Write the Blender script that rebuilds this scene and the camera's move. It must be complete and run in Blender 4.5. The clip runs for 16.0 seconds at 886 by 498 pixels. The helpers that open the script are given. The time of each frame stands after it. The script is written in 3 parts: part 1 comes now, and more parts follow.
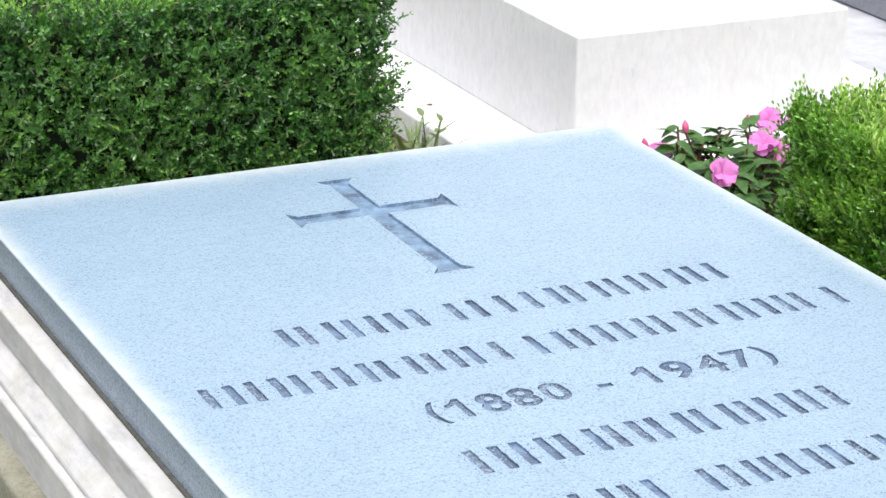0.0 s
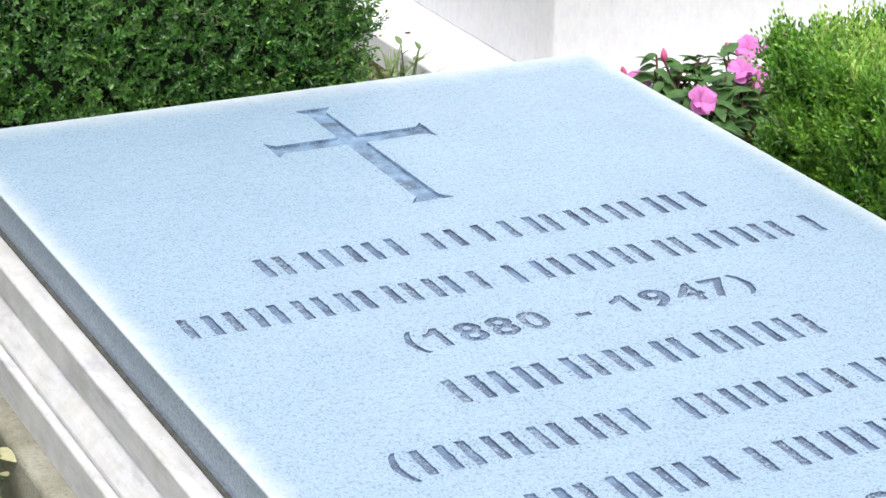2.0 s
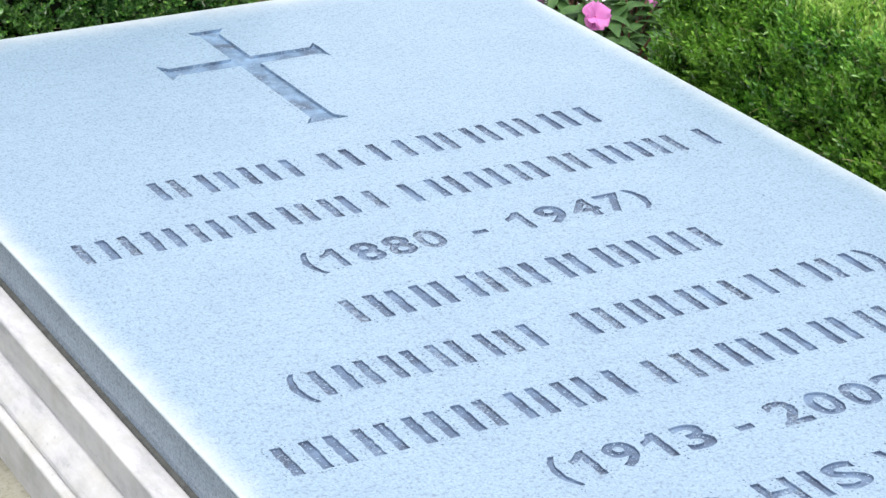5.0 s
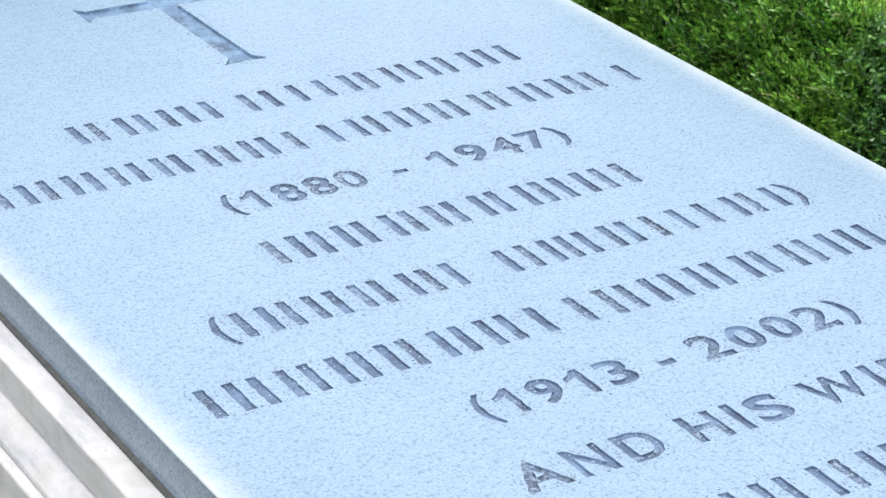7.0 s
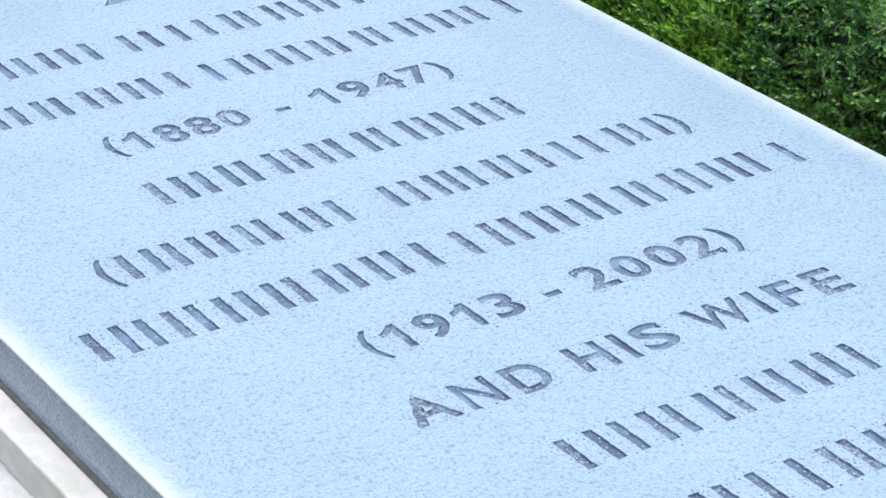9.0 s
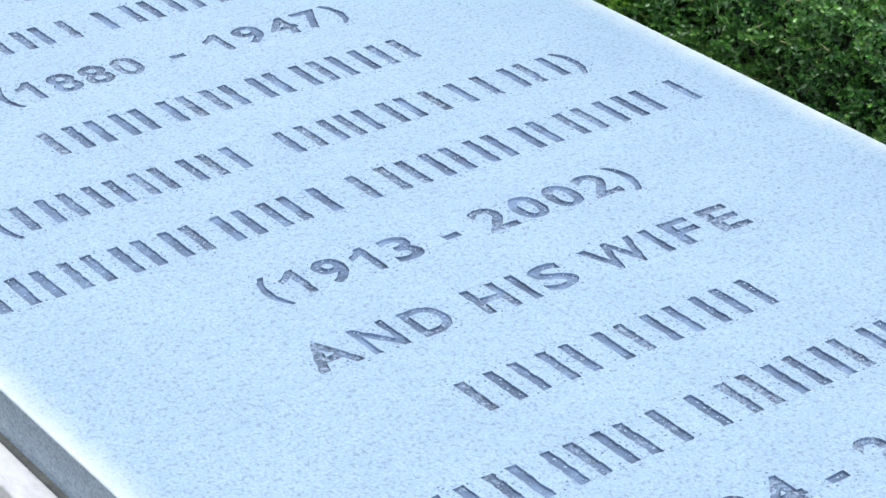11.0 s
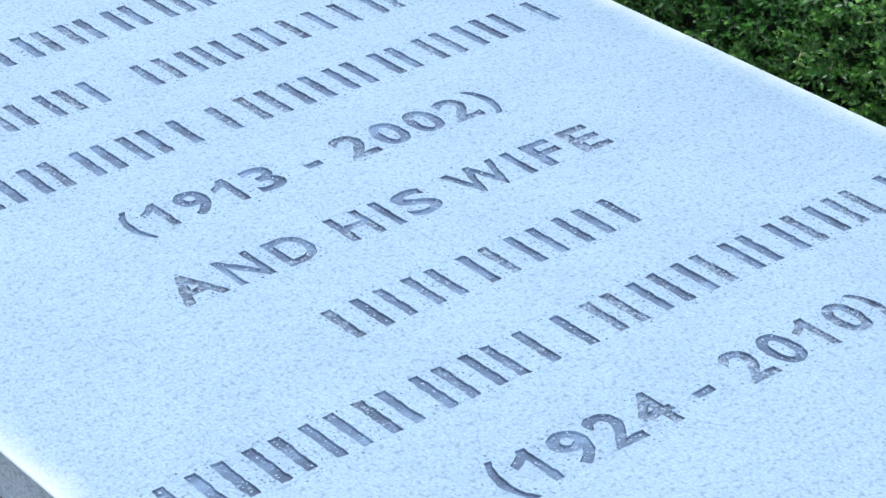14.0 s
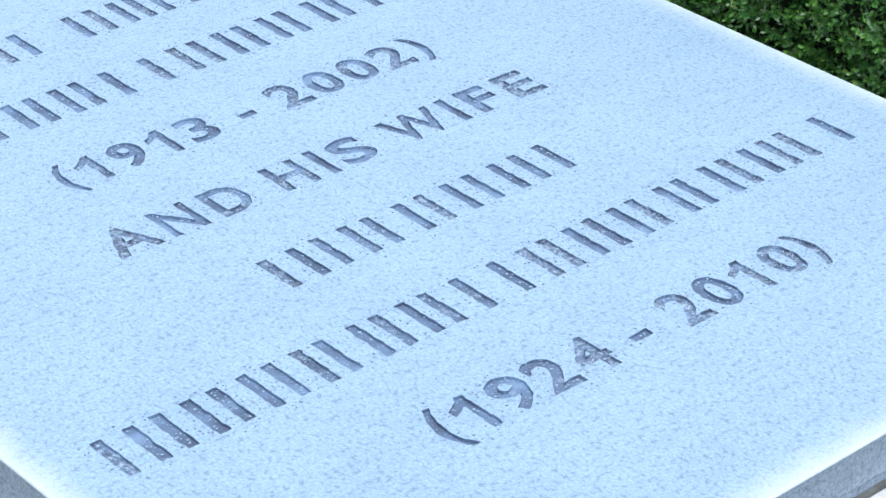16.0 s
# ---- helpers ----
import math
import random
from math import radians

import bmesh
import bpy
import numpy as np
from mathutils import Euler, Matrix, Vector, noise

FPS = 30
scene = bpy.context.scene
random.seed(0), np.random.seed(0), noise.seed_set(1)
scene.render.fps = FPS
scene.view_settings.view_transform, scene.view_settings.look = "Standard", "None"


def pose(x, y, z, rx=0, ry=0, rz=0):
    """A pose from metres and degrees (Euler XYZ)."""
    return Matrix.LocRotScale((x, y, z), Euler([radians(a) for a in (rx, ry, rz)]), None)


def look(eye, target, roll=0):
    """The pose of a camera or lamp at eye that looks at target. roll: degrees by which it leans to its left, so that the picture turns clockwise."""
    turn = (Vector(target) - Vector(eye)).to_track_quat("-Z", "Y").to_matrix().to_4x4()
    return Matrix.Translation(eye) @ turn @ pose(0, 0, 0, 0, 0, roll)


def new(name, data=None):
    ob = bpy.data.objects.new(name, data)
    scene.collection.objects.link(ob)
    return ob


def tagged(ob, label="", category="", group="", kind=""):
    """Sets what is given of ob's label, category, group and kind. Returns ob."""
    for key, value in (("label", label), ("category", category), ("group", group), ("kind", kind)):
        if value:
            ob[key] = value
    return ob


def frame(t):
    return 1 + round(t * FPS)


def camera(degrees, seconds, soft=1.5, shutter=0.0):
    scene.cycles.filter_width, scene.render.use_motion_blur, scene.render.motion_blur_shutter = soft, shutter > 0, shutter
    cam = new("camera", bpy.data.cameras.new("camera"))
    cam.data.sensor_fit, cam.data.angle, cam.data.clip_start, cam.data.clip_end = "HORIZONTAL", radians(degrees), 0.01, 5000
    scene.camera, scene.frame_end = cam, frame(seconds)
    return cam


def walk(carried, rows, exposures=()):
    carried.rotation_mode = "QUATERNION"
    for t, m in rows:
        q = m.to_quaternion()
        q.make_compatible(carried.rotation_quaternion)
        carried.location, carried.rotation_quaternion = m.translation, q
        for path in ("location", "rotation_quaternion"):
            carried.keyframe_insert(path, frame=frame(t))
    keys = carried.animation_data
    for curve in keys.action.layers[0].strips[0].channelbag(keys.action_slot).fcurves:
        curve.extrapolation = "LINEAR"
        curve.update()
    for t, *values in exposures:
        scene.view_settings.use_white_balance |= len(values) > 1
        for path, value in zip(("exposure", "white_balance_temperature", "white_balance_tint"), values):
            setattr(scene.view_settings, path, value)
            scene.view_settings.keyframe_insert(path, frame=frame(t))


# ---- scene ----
from mathutils.geometry import delaunay_2d_cdt

cam = camera(20.70, 16.0, soft=1.5)
TOP = 0.32          # height of the ledger slab's face over the soil
# seconds, eye (z over the slab), yaw, pitch, lean to the left
ROWS = [
    (0, -1.1897, -1.9154, 1.0114, -26.145, -20.215, 1.304),
    (0.5, -1.1895, -1.9152, 1.0144, -26.218, -20.669, 1.307),
    (1, -1.1881, -1.9158, 1.0142, -26.264, -21.063, 1.3),
    (1.5, -1.1858, -1.9155, 1.0124, -26.439, -21.522, 1.291),
    (2, -1.1874, -1.9147, 1.013, -26.697, -21.916, 1.338),
    (2.5, -1.1859, -1.9144, 1.0108, -26.924, -22.236, 1.308),
    (3, -1.1846, -1.9147, 1.0115, -27.095, -22.567, 1.314),
    (3.5, -1.1843, -1.9151, 1.0112, -27.542, -22.895, 1.339),
    (4, -1.1824, -1.9148, 1.0121, -28.073, -23.214, 1.291),
    (6.5, -1.1807, -1.9169, 1.0102, -30.879, -24.687, 1.274),
    (7, -1.1787, -1.9161, 1.0104, -31.28, -25.129, 1.237),
    (7.5, -1.1753, -1.9182, 1.0104, -31.878, -25.533, 1.16),
    (8, -1.1755, -1.9182, 1.0105, -32.598, -25.886, 1.19),
    (8.5, -1.1748, -1.919, 1.0103, -33.431, -26.223, 1.148),
    (11, -1.1687, -1.9207, 1.0118, -36.747, -27.926, 1.052),
    (11.5, -1.1685, -1.9208, 1.0096, -37.599, -28.134, 1.068),
    (12, -1.168, -1.9223, 1.0101, -38.193, -28.374, 1.033),
    (12.5, -1.1656, -1.9221, 1.0094, -38.788, -28.618, 0.975),
    (13, -1.1659, -1.9214, 1.0094, -39.369, -28.934, 0.947),
    (13.5, -1.1659, -1.9223, 1.0088, -39.891, -29.244, 0.966),
    (14, -1.1663, -1.922, 1.0095, -40.372, -29.55, 0.987),
    (14.5, -1.1671, -1.9215, 1.0098, -40.808, -29.856, 1.012),
    (15, -1.1649, -1.9223, 1.0083, -41.15, -30.15, 0.944),
    (15.5, -1.1639, -1.922, 1.0091, -41.574, -30.482, 0.925),
    (16, -1.1628, -1.9231, 1.0077, -42.039, -30.738, 0.92),
]


def eye_pose(x, y, z, yaw, pitch, lean):
    eye = Vector((x, y, z + TOP))
    a, b = radians(yaw), radians(pitch)
    ahead = Vector((-math.sin(a) * math.cos(b), math.cos(a) * math.cos(b), math.sin(b)))
    return look(eye, eye + ahead, lean)


walk(cam, [(t, eye_pose(*row)) for t, *row in ROWS], exposures=[(0.0, 1.14, 6800, 10), (4.0, 1.10, 6700, 10), (8.0, 1.07, 6500, 10), (16.0, 1.05, 5950, 8)])

# ---- world and sun ----
SUN_FROM = Vector((-0.12, -0.36, 1.0)).normalized()
world = bpy.data.worlds.new("sky")
scene.world = world
world.use_nodes = True
wn = world.node_tree
wn.nodes.clear()
sky = wn.nodes.new("ShaderNodeTexSky")
sky.sky_type, sky.sun_disc = "NISHITA", False
sky.sun_elevation = math.asin(SUN_FROM.z)
sky.sun_rotation = math.atan2(SUN_FROM.x, SUN_FROM.y)
sky.air_density, sky.dust_density, sky.ozone_density = 1.0, 3.0, 1.0
back = wn.nodes.new("ShaderNodeBackground")
back.inputs["Strength"].default_value = 0.15
wout = wn.nodes.new("ShaderNodeOutputWorld")
haze = wn.nodes.new("ShaderNodeHueSaturation")
haze.inputs["Saturation"].default_value = 0.30
wn.links.new(sky.outputs[0], haze.inputs["Color"])
wn.links.new(haze.outputs[0], back.inputs[0])
wn.links.new(back.outputs[0], wout.inputs[0])
lamp = bpy.data.lights.new("sun", "SUN")
lamp.energy, lamp.angle, lamp.color = 0.9, radians(60.0), (1.0, 0.97, 0.92)
sun = new("sun", lamp)
sun.matrix_world = look(SUN_FROM * 20, (0, 0, 0))


# ---- materials ----
class Mat:
    """A node material under construction."""

    def __init__(self, name, rough=0.6, spec=0.5):
        self.m = bpy.data.materials.new(name)
        self.m.use_nodes = True
        self.t = self.m.node_tree
        self.b = self.t.nodes["Principled BSDF"]
        self.b.inputs["Roughness"].default_value = rough
        self.b.inputs["Specular IOR Level"].default_value = spec
        self.co = self.t.nodes.new("ShaderNodeTexCoord").outputs["Object"]

    def node(self, kind, **values):
        n = self.t.nodes.new(kind)
        for k, v in values.items():
            n.inputs[k].default_value = v
        return n

    def link(self, a, b):
        self.t.links.new(a, b)

    def noise(self, scale, detail=3.0, rough=0.55, stretch=None):
        n = self.node("ShaderNodeTexNoise", Scale=scale, Detail=detail, Roughness=rough)
        if stretch:
            mp = self.node("ShaderNodeMapping")
            mp.inputs["Scale"].default_value = stretch
            self.link(self.co, mp.inputs[0])
            self.link(mp.outputs[0], n.inputs["Vector"])
        else:
            self.link(self.co, n.inputs["Vector"])
        return n.outputs["Fac"]

    def ramp(self, fac, *stops):
        n = self.node("ShaderNodeValToRGB")
        e = n.color_ramp.elements
        while len(e) < len(stops):
            e.new(0.5)
        for s, (p, c) in zip(e, stops):
            s.position, s.color = p, (*c, 1) if len(c) == 3 else c
        self.link(fac, n.inputs[0])
        return n.outputs[0]

    def mix(self, fac, a, b, kind="MIX"):
        n = self.node("ShaderNodeMix")
        n.data_type, n.blend_type = "RGBA", kind
        for v, s in ((fac, n.inputs[0]), (a, n.inputs[6]), (b, n.inputs[7])):
            if isinstance(v, (int, float)):
                s.default_value = v
            elif isinstance(v, tuple):
                s.default_value = (*v, 1)
            else:
                self.link(v, s)
        return n.outputs[2]

    def calc(self, op, a, b=0.0, clamp=False):
        n = self.node("ShaderNodeMath")
        n.operation, n.use_clamp = op, clamp
        for v, s in ((a, n.inputs[0]), (b, n.inputs[1])):
            if isinstance(v, (int, float)):
                s.default_value = v
            else:
                self.link(v, s)
        return n.outputs[0]

    def colour(self, c):
        if isinstance(c, tuple):
            self.b.inputs["Base Color"].default_value = (*c, 1)
        else:
            self.link(c, self.b.inputs["Base Color"])

    def bump(self, fac, strength=0.3, distance=0.002):
        n = self.node("ShaderNodeBump", Strength=strength, Distance=distance)
        self.link(fac, n.inputs["Height"])
        self.link(n.outputs[0], self.b.inputs["Normal"])


def granite_material(name, base, pale, dark, edge=0.0):
    """Fine-grained blue-grey granite; edge: how far the ledger's pale border of wear and painted glare goes."""
    k = Mat(name, 0.42, 0.8)
    grain = k.noise(430, 3.0, 0.6, (1.0, 0.8, 1.0))
    fleck = k.noise(255, 2.0, 0.6, (1.0, 0.75, 1.0))
    mottle = k.noise(75, 3.0, 0.6)
    cloud = k.noise(9, 4.0, 0.6)
    c = k.mix(k.ramp(grain, (0.33, (0, 0, 0)), (0.65, (1, 1, 1))), base, pale)
    c = k.mix(k.ramp(fleck, (0.55, (0, 0, 0)), (0.65, (0.80, 0.80, 0.80))), c, dark)
    c = k.mix(0.20, c, k.mix(k.ramp(mottle, (0.38, (0, 0, 0)), (0.62, (1, 1, 1))), base, pale))
    c = k.mix(0.13, c, k.mix(k.ramp(cloud, (0.35, (0, 0, 0)), (0.65, (1, 1, 1))), base, pale))
    if edge:
        sep = k.node("ShaderNodeSeparateXYZ")
        k.link(k.co, sep.inputs[0])
        # rubbed edge plus glare put into the colour, broadest at the head end
        dx = k.calc("SUBTRACT", HALF_W, k.calc("ABSOLUTE", sep.outputs[0]))
        head = k.calc("MULTIPLY", k.calc("SUBTRACT", Y_FAR, sep.outputs[1]), 0.6)
        foot = k.calc("SUBTRACT", sep.outputs[1], Y_NEAR)
        d = k.calc("MINIMUM", dx, k.calc("MINIMUM", head, foot))
        d = k.calc("ADD", d, k.calc("MULTIPLY", k.calc("SUBTRACT", k.noise(28, 3.0), 0.5), 0.022))
        pale_rim = k.calc("SUBTRACT", 1.0, k.calc("DIVIDE", d, edge), clamp=True)
        pale_rim = k.calc("POWER", pale_rim, 1.8)
        pale_rim = k.calc("MULTIPLY", pale_rim, k.calc("GREATER_THAN", sep.outputs[2], -0.002))
        c = k.mix(k.calc("MULTIPLY", pale_rim, 0.72), c, (0.53, 0.575, 0.585))
        # worn, damp margin stains round single letters
        st = k.ramp(k.noise(55, 5.0, 0.7), (0.66, (0, 0, 0)), (0.80, (0.30, 0.30, 0.30)))
        c = k.mix(st, c, dark)
    k.colour(c)
    k.bump(grain, 0.03, 0.0003)
    return k.m


def marble_material():
    k = Mat("weathered_white_marble", 0.75, 0.2)
    vein = k.noise(34, 6.0, 0.7, (1.3, 0.35, 1.3))
    stain = k.noise(18, 5.0, 0.65)
    speck = k.noise(160, 2.0, 0.6)
    c = k.ramp(vein, (0.34, (0.38, 0.385, 0.41)), (0.47, (0.49, 0.495, 0.515)), (0.62, (0.55, 0.55, 0.56)))
    c = k.mix(k.ramp(stain, (0.46, (0, 0, 0)), (0.70, (0.75, 0.75, 0.75))), c, (0.40, 0.40, 0.375))
    c = k.mix(k.ramp(speck, (0.65, (0, 0, 0)), (0.75, (0.45, 0.45, 0.45))), c, (0.26, 0.26, 0.26))
    k.colour(c)
    k.bump(k.noise(120, 4.0, 0.6), 0.2, 0.0012)
    return k.m


def white_stone_material():
    k = Mat("pale_lime_washed_stone", 0.75, 0.3)
    streak = k.noise(80, 6.0, 0.7, (1.0, 1.0, 0.45))
    blot = k.noise(7, 5.0, 0.65)
    c = k.ramp(streak, (0.34, (0.61, 0.62, 0.65)), (0.58, (0.685, 0.69, 0.71)))
    c = k.mix(k.ramp(blot, (0.46, (0, 0, 0)), (0.72, (0.5, 0.5, 0.5))), c, (0.61, 0.605, 0.61))
    c = k.mix(k.ramp(k.noise(46, 4.0, 0.6, (1.0, 1.0, 0.6)), (0.68, (0, 0, 0)), (0.76, (0.6, 0.6, 0.6))), c, (0.42, 0.415, 0.40))
    k.colour(c)
    k.bump(k.noise(180, 3.0), 0.25, 0.001)
    return k.m


def concrete_material():
    k = Mat("mossy_concrete", 0.9, 0.2)
    c = k.ramp(k.noise(14, 6.0, 0.65), (0.30, (0.17, 0.165, 0.125)), (0.55, (0.30, 0.295, 0.245)), (0.75, (0.37, 0.365, 0.32)))
    c = k.mix(k.ramp(k.noise(220, 3.0, 0.7), (0.52, (0, 0, 0)), (0.68, (0.6, 0.6, 0.6))), c, (0.14, 0.13, 0.10))
    c = k.mix(k.ramp(k.noise(20, 4.0), (0.58, (0, 0, 0)), (0.72, (0.5, 0.5, 0.5))), c, (0.13, 0.16, 0.06))
    k.colour(c)
    k.bump(k.noise(240, 4.0, 0.7), 0.7, 0.003)
    return k.m


def soil_material():
    k = Mat("soil_and_short_grass", 0.95, 0.15)
    c = k.ramp(k.noise(30, 6.0, 0.7), (0.30, (0.045, 0.033, 0.022)), (0.52, (0.12, 0.09, 0.06)), (0.72, (0.20, 0.16, 0.11)))
    far = k.ramp(k.noise(0.8, 5.0, 0.6), (0.42, (0, 0, 0)), (0.60, (1, 1, 1)))
    c = k.mix(far, c, k.ramp(k.noise(60, 4.0), (0.35, (0.03, 0.06, 0.015)), (0.65, (0.09, 0.15, 0.035))))
    k.colour(c)
    k.bump(k.noise(50, 6.0, 0.7), 0.9, 0.015)
    return k.m


def leaf_material(name, deep, mid, fresh, rough=0.24, through_light=0.12, gloss=0.75):
    k = Mat(name, rough, gloss)
    geo = k.node("ShaderNodeNewGeometry")
    # darkest and palest tones also stand in for shaded gaps and glossy glints
    c = k.ramp(geo.outputs["Random Per Island"], (0.0, deep), (0.45, mid), (0.72, mid), (0.92, fresh), (1.0, tuple(0.6 * v + 0.09 for v in fresh)))
    c = k.mix(k.ramp(k.noise(48, 2.0), (0.40, (0.5, 0.5, 0.5)), (0.52, (0, 0, 0))), c, deep)
    big = k.ramp(k.noise(11, 3.0), (0.36, (0, 0, 0)), (0.66, (1, 1, 1)))
    c = k.mix(k.calc("MULTIPLY", big, 0.5), c, fresh)
    k.colour(c)
    tr = k.node("ShaderNodeBsdfTranslucent")
    k.link(k.mix(0.35, c, fresh), tr.inputs[0])
    mx = k.node("ShaderNodeMixShader")
    mx.inputs[0].default_value = through_light
    out = k.t.nodes["Material Output"]
    k.link(k.b.outputs[0], mx.inputs[1])
    k.link(tr.outputs[0], mx.inputs[2])
    k.link(mx.outputs[0], out.inputs[0])
    return k.m


def plain(name, colour, rough=0.6, vary=0.25, scale=60.0):
    k = Mat(name, rough, 0.4)
    dark = tuple(v * (1 - vary) for v in colour)
    k.colour(k.ramp(k.noise(scale, 4.0, 0.6), (0.3, dark), (0.7, colour)))
    k.bump(k.noise(scale * 4, 3.0), 0.2, 0.001)
    return k.m


def letter_material(name, deep, mid, pale):
    """Floor of the cut letters: dark filling, flaked off in patches, on some letters more than on others."""
    k = Mat(name, 0.5, 0.4)
    rnd = k.node("ShaderNodeObjectInfo").outputs["Random"]
    c = k.ramp(k.noise(30, 3.0, 0.6), (0.36, deep), (0.52, mid), (0.66, pale))
    shift = k.calc("MULTIPLY", k.calc("SUBTRACT", rnd, 0.52), 0.20)
    flake = k.ramp(k.calc("ADD", k.noise(160, 5.0, 0.7), shift), (0.565, (0, 0, 0)), (0.625, (0.85, 0.85, 0.85)))
    c = k.mix(flake, c, k.ramp(k.noise(300, 2.0), (0.4, (0.17, 0.23, 0.31)), (0.6, (0.34, 0.43, 0.54))))
    dirt = k.ramp(k.calc("ADD", k.noise(240, 4.0, 0.7), shift), (0.57, (0, 0, 0)), (0.66, (0.65, 0.65, 0.65)))
    c = k.mix(dirt, c, (0.040, 0.048, 0.065))
    k.colour(c)
    k.bump(k.noise(300, 3.0), 0.5, 0.001)
    return k.m


HALF_W, Y_FAR, Y_NEAR = 0.459, 0.920, -1.066
GRANITE = granite_material("blue_grey_granite", (0.162, 0.248, 0.346), (0.308, 0.424, 0.542), (0.085, 0.130, 0.190), edge=0.036)
GRANITE_SIDE = granite_material("side_granite", (0.125, 0.178, 0.245), (0.310, 0.385, 0.475), (0.060, 0.085, 0.120))
GRANITE_DARK = granite_material("dark_granite", (0.13, 0.14, 0.17), (0.24, 0.25, 0.29), (0.04, 0.045, 0.06))
MARBLE, WHITE_STONE, CONCRETE, SOIL = marble_material(), white_stone_material(), concrete_material(), soil_material()
LETTER = letter_material("flaked_letter_filling", (0.070, 0.100, 0.160), (0.106, 0.158, 0.250), (0.158, 0.237, 0.358))
PITTED = plain("pitted_granite", (0.19, 0.27, 0.37), 0.7, 0.5, 90)
CROSS_FLOOR = letter_material("worn_cross_filling", (0.070, 0.105, 0.162), (0.125, 0.205, 0.312), (0.200, 0.315, 0.465))
BOX_LEAF = leaf_material("box_leaf", (0.007, 0.033, 0.010), (0.033, 0.132, 0.028), (0.14, 0.32, 0.075))
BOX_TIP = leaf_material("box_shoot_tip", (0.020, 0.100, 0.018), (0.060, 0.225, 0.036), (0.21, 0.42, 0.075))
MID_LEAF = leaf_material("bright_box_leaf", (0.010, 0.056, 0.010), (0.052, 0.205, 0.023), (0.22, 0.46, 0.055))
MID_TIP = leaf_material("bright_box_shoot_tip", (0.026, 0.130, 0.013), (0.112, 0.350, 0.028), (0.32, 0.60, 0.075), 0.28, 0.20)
# leaves of the hedge tops: the sunlight on them is put into the colour
LIT_TOP_LEAF = leaf_material("lit_top_box_leaf", (0.06, 0.20, 0.012), (0.15, 0.40, 0.028), (0.32, 0.58, 0.075), 0.36, 0.30)
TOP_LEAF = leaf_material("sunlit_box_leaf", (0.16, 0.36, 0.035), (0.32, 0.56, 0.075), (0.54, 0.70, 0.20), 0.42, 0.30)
PLANT_LEAF = leaf_material("balsam_leaf", (0.018, 0.056, 0.020), (0.060, 0.150, 0.042), (0.19, 0.33, 0.095), 0.5, 0.15, 0.3)
WEED_LEAF = leaf_material("weed_leaf", (0.06, 0.11, 0.03), (0.12, 0.19, 0.05), (0.22, 0.28, 0.10), 0.5)
DRY_LEAF = leaf_material("pale_dry_leaf", (0.30, 0.29, 0.16), (0.42, 0.42, 0.24), (0.52, 0.52, 0.34), 0.6)
PETAL = leaf_material("pink_petal", (0.70, 0.16, 0.56), (0.78, 0.26, 0.66), (0.86, 0.46, 0.78), 0.5, 0.30, 0.3)
WEED_STEM = plain("weed_stem", (0.16, 0.20, 0.07), 0.6)
PETAL_EYE = plain("petal_eye", (0.55, 0.02, 0.12), 0.5)
BUD = plain("bud", (0.70, 0.12, 0.28), 0.5)
STEM_RED = plain("red_stem", (0.13, 0.060, 0.045), 0.5)
PALE_TWIG = plain("pale_twig", (0.32, 0.30, 0.14), 0.8)
HEDGE_SHADE = plain("hedge_inner_shade", (0.010, 0.020, 0.007), 0.95)


# ---- mesh helpers ----
def mesh_of(name, verts, faces, material, smooth=False):
    me = bpy.data.meshes.new(name)
    me.from_pydata([tuple(v) for v in verts], [], [tuple(f) for f in faces])
    me.materials.append(material)
    if smooth:
        me.polygons.foreach_set("use_smooth", [True] * len(me.polygons))
    me.update()
    return me


def part(name, bm, material, parent, label=""):
    """One mesh object under a thing or a part."""
    me = bm
    if isinstance(bm, bmesh.types.BMesh):
        me = bpy.data.meshes.new(name)
        bm.to_mesh(me)
        bm.free()
        me.materials.append(material)
    ob = new(name, me)
    ob.parent = parent
    return tagged(ob, label)


def thing(name, x, y, z, label, category, group="", kind=""):
    ob = new(name)
    ob.empty_display_size = 0.05
    ob.matrix_world = pose(x, y, z)
    return tagged(ob, label, category, group, kind)


def rounded_rect(x0, x1, y0, y1, r, n=8):
    """Outline of a rectangle with rounded corners, anticlockwise."""
    out = []
    for cx, cy, a0 in ((x1 - r, y1 - r, 0), (x0 + r, y1 - r, 90), (x0 + r, y0 + r, 180), (x1 - r, y0 + r, 270)):
        for i in range(n + 1):
            a = radians(a0 + 90 * i / n)
            out.append((cx + r * math.cos(a), cy + r * math.sin(a)))
    return out


def lofted(profile, x0, x1, y0, y1, radius, cap_top=True, cap_bottom=True, n=8):
    """A block with rounded corners whose side follows profile: (how far out, height) from below upwards."""
    rings = [[(x, y, z) for x, y in rounded_rect(x0 - o, x1 + o, y0 - o, y1 + o, max(radius + o, 0.0008), n)] for o, z in profile]
    m = len(rings[0])
    verts = [v for ring in rings for v in ring]
    faces = []
    for k in range(len(rings) - 1):
        for i in range(m):
            j = (i + 1) % m
            faces.append((k * m + i, k * m + j, (k + 1) * m + j, (k + 1) * m + i))
    if cap_bottom:
        faces.append(tuple(reversed(range(m))))
    if cap_top:
        faces.append(tuple(range((len(rings) - 1) * m, len(rings) * m)))
    return verts, faces


def arc(cx, cz, r, a0, a1, n):
    return [(cx + r * math.cos(radians(a0 + (a1 - a0) * i / n)), cz + r * math.sin(radians(a0 + (a1 - a0) * i / n))) for i in range(n + 1)]


